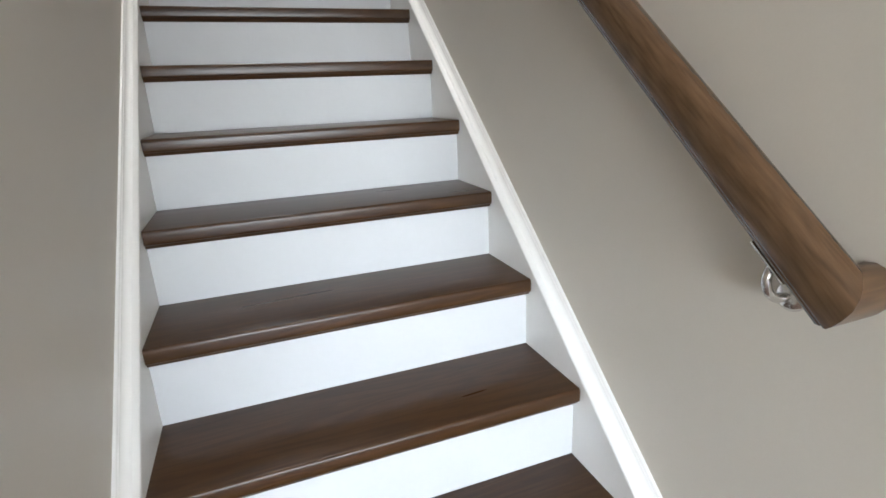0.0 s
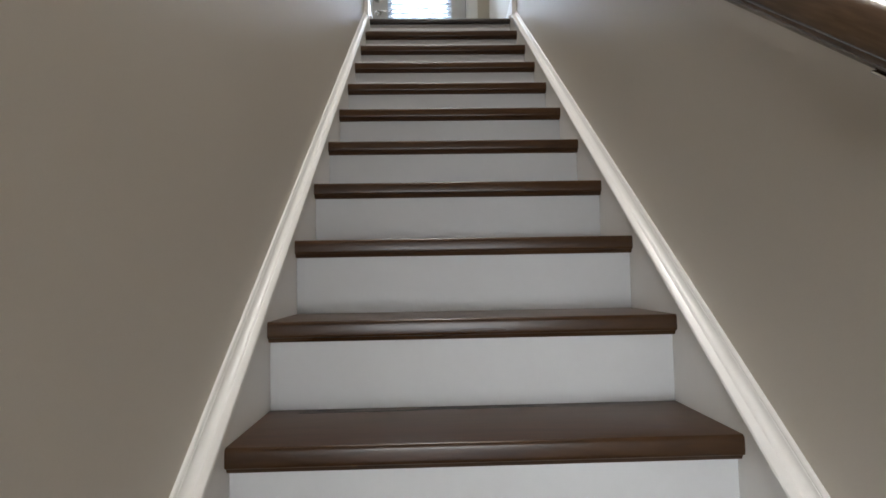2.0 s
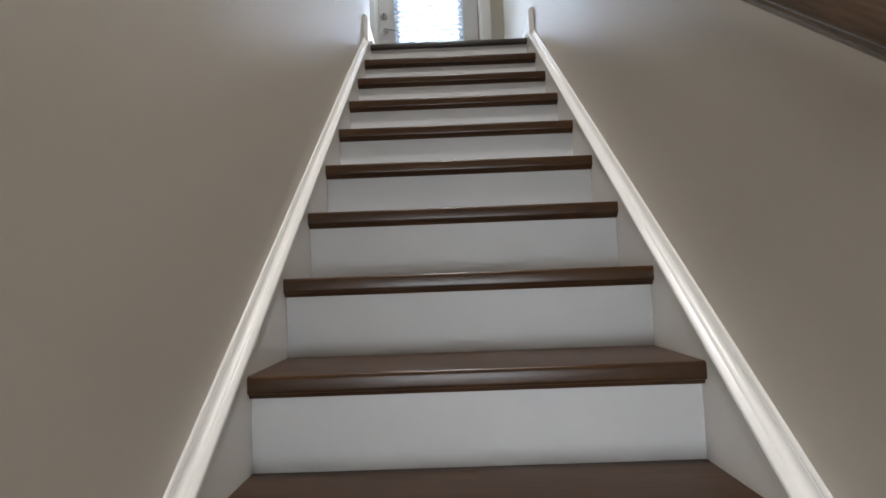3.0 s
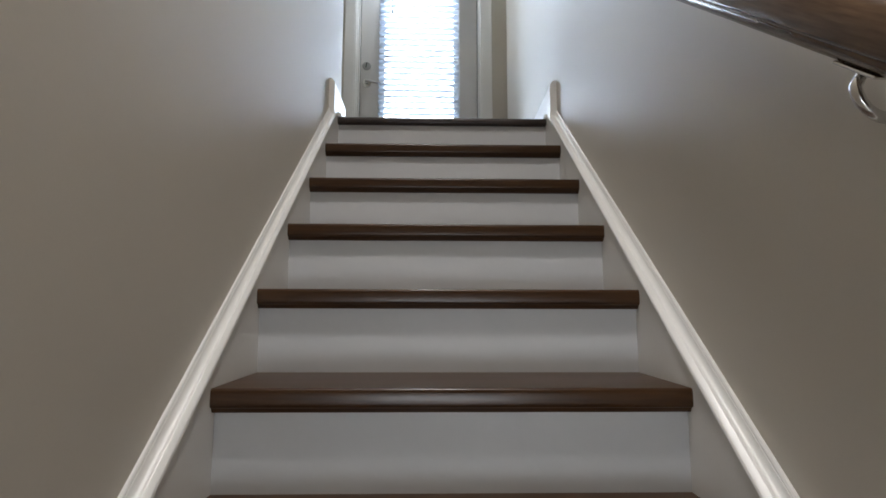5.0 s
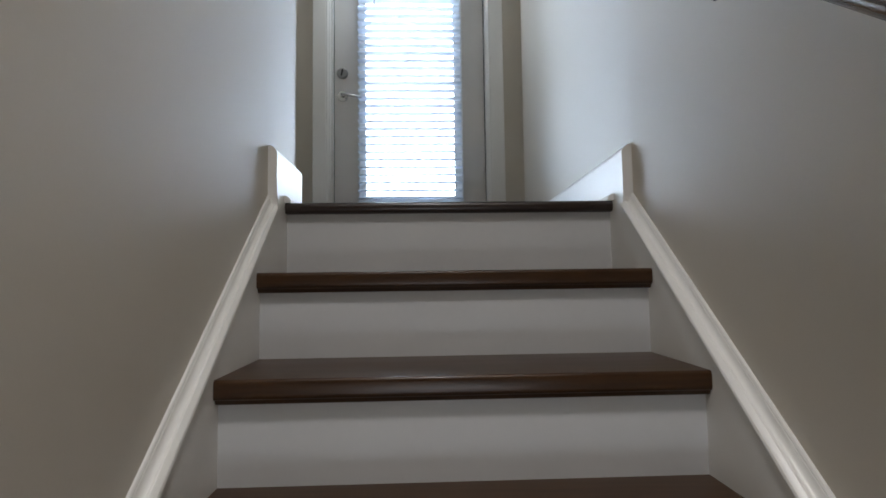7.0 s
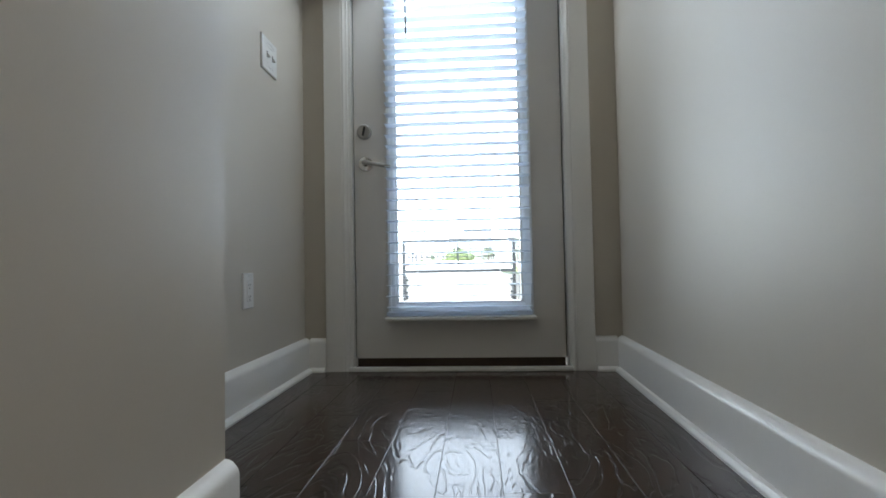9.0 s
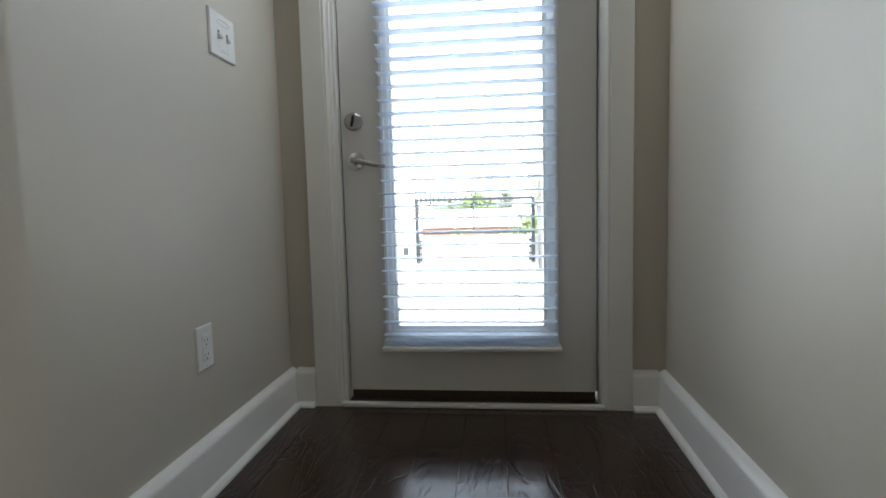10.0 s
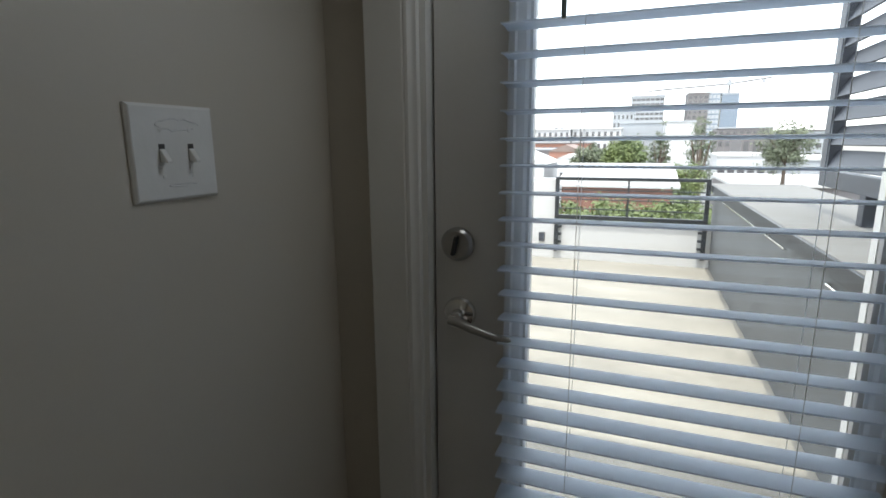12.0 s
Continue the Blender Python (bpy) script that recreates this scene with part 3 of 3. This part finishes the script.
def screw(parent, y, z):
    bm = bmesh.new()
    n = 10
    sweep(bm, [[(LL + 0.0062 + d, y + r * math.cos(2 * math.pi * k / n), z + r * math.sin(2 * math.pi * k / n)) for k in range(n)] for d, r in ((0, 0.0032), (0.0012, 0.0028), (0.0015, 0.0006))])
    on(parent, link("screw", bm, PLATE))


sw = empty("light_switch", (LL, 1.200, 1.208), "white two-gang toggle switch plate, both toggles down", "switch")
on(sw, link("plate", frustum(1.133, 1.267, 1.146, 1.270, LL, LL + 0.007, 0.004), PLATE))
for y in (1.177, 1.223):
    on(sw, link("toggle_slot", cube(LL + 0.0055, LL + 0.0074, y - 0.0045, y + 0.0045, 1.197, 1.220), SLOT))
    bm = bmesh.new()          # a wedge that leans down and out of its slot
    sweep(bm, [[(0.0055, w * 0.0042, 0.006), (0.0085, w * 0.0042, 0.0055), (0.0195, w * 0.0036, -0.0095), (0.0190, w * 0.0036, -0.0125), (0.0055, w * 0.0042, -0.0105)] for w in (-1, 1)])
    bmesh.ops.bevel(bm, geom=list(bm.edges), offset=0.0007, segments=1, affect="EDGES")
    tg = link("toggle", bm, PLATE, sw)
    tg.matrix_basis = Matrix.Translation((0, y - 1.200, 0))
    screw(sw, y, 1.238), screw(sw, y, 1.178)

# bright reflection on the switch plate, drawn as raised white loops
for name, cz, ry, rz, n in (("glint_loop", 1.2445, 0.034, 0.0075, 34), ("glint_loop", 1.166, 0.022, 0.0016, 20)):
    rnd = random.Random(n)
    bm = bmesh.new()
    pts = [(LL + 0.0071, 1.205 + ry * math.cos(q) * rnd.uniform(0.94, 1.04), cz + rz * math.sin(q) * rnd.uniform(0.75, 1.2)) for q in (2 * math.pi * k / n for k in range(n - 3))]
    tube(bm, pts, [rnd.uniform(0.0003, 0.0010) for _ in pts], 6)
    on(sw, link(name, smooth_bm(bm), GLINT, label="reflection on the plate drawn as a raised white loop"))

ot = empty("wall_outlet", (LL, 1.020, 0.370), "white decorator outlet plate with a square receptacle", "outlet")
on(ot, link("plate", frustum(0.984, 1.057, 0.313, 0.428, LL, LL + 0.006, 0.003), PLATE))
on(ot, link("receptacle", frustum(1.0035, 1.0375, 0.3365, 0.4045, LL + 0.0055, LL + 0.0085, 0.0015), PLATE))
for z in (0.352, 0.389):
    for y, h in ((1.0145, 0.008), (1.0265, 0.0065)):
        on(ot, link("slot", cube(LL + 0.0078, LL + 0.0088, y - 0.001, y + 0.001, z - h / 2, z + h / 2), SLOT))
    on(ot, link("ground_hole", cube(LL + 0.0078, LL + 0.0088, 1.018, 1.023, z - 0.0125, z - 0.0085), SLOT))
on(ot, link("test_button", cube(LL + 0.008, LL + 0.0092, 1.0155, 1.0255, 0.3665, 0.3745, 0.0004), PLATE))
screw(ot, 1.0205, 0.418), screw(ot, 1.0205, 0.323)

# ---- balcony ----
DZ = -0.15
PX = 0.66
structure("deck", cube(-3.2, PX, YD + 0.2, 6.8, DZ - 0.3, DZ), DECK, "sunlit pale concrete balcony deck with faint streaks", "deck")
structure("facade", cube(-6.0, LL - 0.15, YD + 0.02, YD + 0.22, -7.0, 3.05), STUCCO, "outer stucco wall of the house", "wall")
structure("facade", cube(WR2 + 0.2, 6.0, YD + 0.02, YD + 0.22, -7.0, 3.05), STUCCO, "outer stucco wall of the house", "wall")
structure("roof_edge", cube(-6.0, 6.0, -9.3, YD + 0.24, CEIL + 0.13, 3.05), STUCCO, "flat roof of the house", "roof")
parapet = empty("parapet", (PX + 0.2, 4.6, DZ), "grey rendered balcony parapet with a pale concrete cap", "parapet")
on(parapet, link("wall", cube(PX, PX + 0.75, YD + 0.22, 6.95, -4.0, 0.70), GREYW))
on(parapet, link("cap", cube(PX - 0.03, PX + 0.80, YD + 0.22, 7.0, 0.70, 0.765, 0.008), CONC))
# shade on the cap's inner face, put in as a black strip
on(parapet, link("cap_shade_edge", cube(PX - 0.045, PX - 0.0302, YD + 0.22, 7.0, 0.69, 0.762, 0.003), BLACK, label="dark strip for the cap's shaded inner edge"))
structure("end_wall", cube(-1.02, PX - 0.001, 6.8, 6.95, -4.0, 0.30), STUCCO, "low white stucco wall at the deck's end", "wall")
structure("end_wall", cube(-3.2, -1.021, 6.8, 6.95, -4.0, 0.80), STUCCO, "white stucco wall at the deck's end", "wall")
structure("side_wall", cube(-3.35, -3.2, YD + 0.22, 6.95, -4.0, 0.80), STUCCO, "white stucco wall at the deck's side", "wall")
bx = empty("junction_box", (-1.17, 6.78, 0.10), "small grey electrical box on the white wall", "box")
on(bx, link("body", cube(-1.205, -1.135, 6.765, 6.80, 0.05, 0.16, 0.006), GREYW))
on(bx, link("cover", cube(-1.200, -1.140, 6.760, 6.765, 0.055, 0.155, 0.002), SCREEN))

railing = empty("railing", (-0.2, 6.77, 0.0), "black metal balcony railing with horizontal bars", "railing")
for x in (-1.0, 0.585):
    on(railing, link("post", cube(x - 0.022, x + 0.022, 6.75, 6.795, -0.06, 0.825, 0.003), BLACK))
    for z in (0.24, 0.15, 0.06, -0.02):
        on(railing, link("mounting_stub", cube(x + (0.022 if x < 0 else -0.062), x + (0.062 if x < 0 else -0.022), 6.755, 6.79, z - 0.012, z + 0.012), BLACK))
on(railing, link("top_rail", cube(-0.978, 0.563, 6.75, 6.795, 0.79, 0.825, 0.003), BLACK))
on(railing, link("bottom_rail", cube(-0.978, 0.563, 6.75, 6.795, 0.34, 0.385, 0.003), BLACK))
for z in (0.46, 0.57, 0.68):
    on(railing, link("bar", cube(-0.978, 0.563, 6.767, 6.779, z - 0.006, z + 0.006), BLACK))
on(railing, link("middle_post", cube(-0.225, -0.205, 6.764, 6.782, 0.385, 0.79), BLACK))

screen_ = empty("privacy_screen", (1.05, 3.9, 0.80), "dark grey metal louvred privacy screen on the parapet", "screen")
for y in (4.68, 3.2, 1.95):
    on(screen_, link("post", cube(0.99, 1.07, y - 0.05, y + 0.05, 1.03, 2.45, 0.004), SCREEN))
for y in (4.0, 2.6):
    on(screen_, link("leg", cube(1.0, 1.06, y - 0.04, y + 0.04, 0.765, 0.93, 0.004), SCREEN))
for i in range(10):
    z = 1.10 + i * 0.145
    bm = cube(-0.062, 0.062, 1.95, 4.66, -0.006, 0.006)
    s = link("louvre", bm, SCREEN, screen_)
    s.matrix_basis = Matrix.Translation(Vector((1.03, 0, z)) - Vector(screen_.location)) @ pose(0, 0, 0, 0, -64, 0)
on(screen_, link("bottom_rail", cube(0.995, 1.065, 1.90, 4.74, 0.93, 1.03, 0.004), SCREEN))
latch = empty("latch_bar", (PX - 0.02, 3.05, 0.64), "short bright metal bar on the parapet", "bar")
bm = bmesh.new()
tube(bm, [(PX, 2.97, 0.64), (PX - 0.025, 2.97, 0.64), (PX - 0.028, 2.975, 0.64), (PX - 0.028, 3.125, 0.64), (PX - 0.025, 3.13, 0.64), (PX, 3.13, 0.64)], 0.006, 8)
on(latch, link("bar", bm, CHROME))
strip = empty("drip_strip", (PX - 0.01, 4.9, 0.64), "thin pale metal strip along the parapet face", "strip")
on(strip, link("strip", cube(PX - 0.012, PX - 0.0005, 3.9, 6.2, 0.632, 0.644, 0.002), CHROME))

# ---- city beyond the balcony ----
GZ = -7.0
structure("ground", cube(-1500, 1500, -1500, 2500, GZ - 1, GZ), GROUND, "hazy city ground", "ground")


def house(name, x0, x1, y0, y1, z1, wallm, roofm, label, flat=True, rows=0, cols=0, ww=0.5, wh=0.6, winm=None):
    h = empty(name, ((x0 + x1) / 2, (y0 + y1) / 2, GZ), label, "building")
    on(h, link("wall", cube(x0, x1, y0, y1, GZ, z1), wallm))
    o = (x1 - x0) * 0.02
    if flat:
        on(h, link("roof", cube(x0 - o, x1 + o, y0 - o, y1 + o, z1, z1 + (z1 - GZ) * 0.035), roofm))
    else:
        mid, up = (x0 + x1) / 2, z1 + (x1 - x0) * 0.22
        bm = bmesh.new()
        sweep(bm, [[(x0 - o * 2, y, z1), (x1 + o * 2, y, z1), (mid, y, up)] for y in (y0 - o, y1 + o)])
        on(h, link("roof", bm, roofm))
    if rows:
        sx, sz = (x1 - x0) / cols, min((z1 - GZ) / rows, 3.3)
        me = None
        for r in range(rows):
            for c in range(cols):
                cx, cz = x0 + sx * (c + 0.5), z1 - sz * (r + 0.55)
                if me is None:
                    w = on(h, link("window", cube(-sx * ww / 2, sx * ww / 2, -0.12, 0.05, -sz * wh / 2, sz * wh / 2), winm or WIN))
                    me = w.data
                else:
                    w = share("window", me, h, Matrix())
                w.matrix_basis = Matrix.Translation(Vector((cx, y0, cz)) - Vector(h.location))
    return h


house("apartment_block", -33, -19, 150, 165, 4.6, FAC, FAC, "white midrise apartment block with dark windows", rows=3, cols=9, ww=0.42, wh=0.72)
house("apartment_block", -18.6, -5.6, 152, 168, 4.7, FAC, FAC, "white midrise apartment block with dark windows", rows=3, cols=8, ww=0.42, wh=0.72)
house("apartment_block", -24, -21, 153, 160, 6.2, FAC, FACG, "narrow white stair tower on the apartment block", rows=1, cols=2)
house("brick_block", -31, -12, 138, 146, 0.9, BRICK, FACB, "low brown brick building with pale framed windows", rows=2, cols=12, ww=0.45, wh=0.6)
house("office_block", -12.5, -4, 240, 255, 13.5, FACG, FACG, "pale grey office block with narrow windows", rows=4, cols=5, ww=0.4, wh=0.5)
house("apartment_block", -6.5, 9.0, 170, 185, 6.7, FACG, FACG, "plain pale grey blank-walled building")
house("apartment_block", 5.5, 12.6, 150, 165, 6.1, FAC, FACG, "plain white building block in the distance")
house("office_tower", -8.6, 13.0, 400, 425, 32.0, FACG, FACG, "grey office tower with banded windows", rows=12, cols=7, ww=0.85, wh=0.5, winm=WIN)
house("office_tower", 27.6, 40.5, 400, 425, 32.5, FACB, FACB, "dark brown office tower", rows=12, cols=4, ww=0.6, wh=0.5)
house("office_tower", 40.6, 47.5, 401, 424, 32.6, GLZ, FACG, "grey glazed wing of the office tower", rows=12, cols=3, ww=0.85, wh=0.7, winm=FACG)
house("glass_tower", 48.6, 59, 402, 425, 32.0, GLZ, FACG, "blue glass tower under a crane", rows=12, cols=4, ww=0.9, wh=0.75, winm=GLZ)
house("construction_block", 24, 40, 200, 215, 5.4, FACB, FACG, "low brown block under construction", rows=3, cols=8, ww=0.6, wh=0.5)
house("construction_block", 38, 62, 220, 235, 4.6, FACG, FACB, "low grey block with open floors", rows=3, cols=10, ww=0.7, wh=0.45)
house("house", 15.5, 24, 100, 112, 2.0, FACB, TILE, "low brown building with a dark flat roof", rows=1, cols=6)
house("house", 7.2, 12.5, 60, 72, -0.3, FAC, ROOFW, "long low white building with dark windows", rows=1, cols=6, ww=0.7, wh=0.35)
house("house", 12.6, 19, 58, 72, -0.6, FACG, ROOFW, "long low grey building with a white roof", rows=1, cols=6, ww=0.7, wh=0.35)
house("house", 6, 22, 40, 52, -1.75, FACB, ROOFW, "low building with a broad white roof", rows=1, cols=12, ww=0.6, wh=0.3)
house("house", -9.5, -4.4, 22, 32, -1.1, FAC, ROOFW, "low white house with a pale roof", rows=1, cols=3, ww=0.35, wh=0.35)
cottage = house("house", -1.95, 0.65, 14, 20, 0.12, BRICK, ROOFW, "red brick house with a pale sloping roof")
bm = bmesh.new()
sweep(bm, [[(x, 13.75, 0.13), (x, 13.75, 0.19), (x, 17, 0.60), (x, 20.2, 0.19), (x, 20.2, 0.13)] for x in (-2.1, 0.8)])
on(cottage, link("sloping_roof", bm, ROOFW))
house("house", -7.4, -5.6, 50, 58, -0.25, FAC, ROOFW, "small white gabled house", flat=False, rows=1, cols=2, ww=0.35, wh=0.3)
house("house", -14.5, -9, 52, 62, -0.9, FAC, ROOFW, "white house with a pale pitched roof", flat=False, rows=1, cols=3, ww=0.35, wh=0.3)
house("house", -11.5, -7.2, 70, 80, 0.0, BRICK, TILE, "brown brick house with a pitched roof", flat=False, rows=1, cols=4, ww=0.4, wh=0.3)
house("house", -19, -12.5, 78, 88, 0.1, FACB, FACG, "brown low house with a flat grey roof", rows=1, cols=5, ww=0.4, wh=0.3)
house("house", -3.4, -1.4, 62, 70, 0.2, FAC, TILE, "small white house with a brown roof", flat=False)

crane = empty("tower_crane", (52.6, 404, GZ), "pale lattice tower crane", "crane")
bm = bmesh.new()
tube(bm, [(52.6, 404, GZ), (52.6, 404, 42)], 0.9, 4)
on(crane, link("mast", bm, FACB))
bm = bmesh.new()
tube(bm, [(52.6, 404, 39.0), (1.8, 404, 36.2)], 0.8, 4)
tube(bm, [(52.6, 404, 39.0), (77, 404, 42.0)], 0.8, 4)
on(crane, link("jib", bm, FACB))
on(crane, link("counterweight", cube(71.5, 73.5, 403, 405, 38.8, 41), FACG))
on(crane, link("cab", cube(51, 54.2, 402.8, 405.2, 38, 40.5), FACG))


def tree(x, y, top, rx, rz, material, label, seed, clumps=40, leaves=22, size=0.16):
    """A tapered trunk with limbs, and a crown of small leaf clumps with gaps."""
    rnd = random.Random(seed)
    base = GZ
    t = empty("tree", (x, y, base), label, "tree", group="trees beyond the balcony")
    bm = bmesh.new()
    cz = top - rz
    tube(bm, [(0, 0, 0), (0.05, 0, (cz - base) * 0.6), (0, 0.05, top - base - rz * 0.5)], [0.22, 0.15, 0.04], 7)
    for k in range(6):
        q = k * 1.05 + rnd.random()
        tube(bm, [(0, 0, cz - base - rz * 0.6), (rx * 0.4 * math.cos(q), rx * 0.4 * math.sin(q), cz - base), (rx * 0.7 * math.cos(q), rx * 0.7 * math.sin(q), cz - base + rz * 0.4)], [0.09, 0.05, 0.02], 5)
    link("trunk", bm, BARK, t)
    vs, fs = [], []
    for c in range(clumps):
        while True:
            p = Vector((rnd.uniform(-1, 1), rnd.uniform(-1, 1), rnd.uniform(-1, 1)))
            if 0.25 < p.length < 1:
                break
        wob = rnd.uniform(0.75, 1.12)
        c0 = Vector((p.x * rx * wob, p.y * rx * wob, cz - base + p.z * rz * wob))
        cr = rx * rnd.uniform(0.14, 0.30)
        for _ in range(leaves):
            d = Vector((rnd.gauss(0, 1), rnd.gauss(0, 1), rnd.gauss(0, 0.8))) * cr * 0.6
            q = c0 + d
            u = Vector((rnd.gauss(0, 1), rnd.gauss(0, 1), rnd.gauss(0, 1))).normalized()
            w = u.orthogonal().normalized()
            s = size * rnd.uniform(0.6, 1.3)
            i = len(vs)
            vs += [q - u * s, q + w * s * 0.5, q + u * s, q - w * s * 0.5]
            fs.append((i, i + 1, i + 2, i + 3))
    me = bpy.data.meshes.new("crown")
    me.from_pydata([tuple(v) for v in vs], [], fs)
    me.materials.append(material)
    new("crown", me).parent = t
    return t


tree(-0.98, 30, 1.42, 1.15, 1.2, LEAF, "broad green tree with dense leaves", 1, 130, 60, 0.085)
tree(-3.15, 34, 1.05, 1.05, 0.9, LEAF2, "low dull green tree with dense leaves", 2, 90, 50, 0.085)
tree(0.72, 27, 2.1, 0.52, 1.7, LEAF2, "slender airy tree with sparse leaves", 3, 80, 20, 0.06)
tree(2.42, 27, 2.65, 0.62, 2.3, LEAF2, "slender airy tree with sparse leaves", 4, 100, 22, 0.06)
tree(1.5, 25, 0.35, 1.05, 0.8, LEAF, "low green tree with dense leaves", 10, 90, 46, 0.07)
tree(8.2, 38, 2.6, 1.5, 1.7, LEAF2, "wide dull green tree in the distance", 5, 110, 40, 0.09)
tree(0.55, 11.6, 0.06, 0.85, 0.75, LEAF, "bushy green tree top below the railing", 7, 160, 50, 0.05)
tree(-0.55, 11.4, 0.0, 0.85, 0.7, LEAF, "bushy green tree top below the railing", 8, 160, 50, 0.05)
tree(-1.5, 11.7, -0.08, 0.8, 0.62, LEAF, "bushy green tree top below the railing", 11, 150, 50, 0.05)
tree(1.5, 12.2, 0.12, 0.85, 0.85, LEAF, "bushy green tree top below the railing", 9, 160, 50, 0.05)
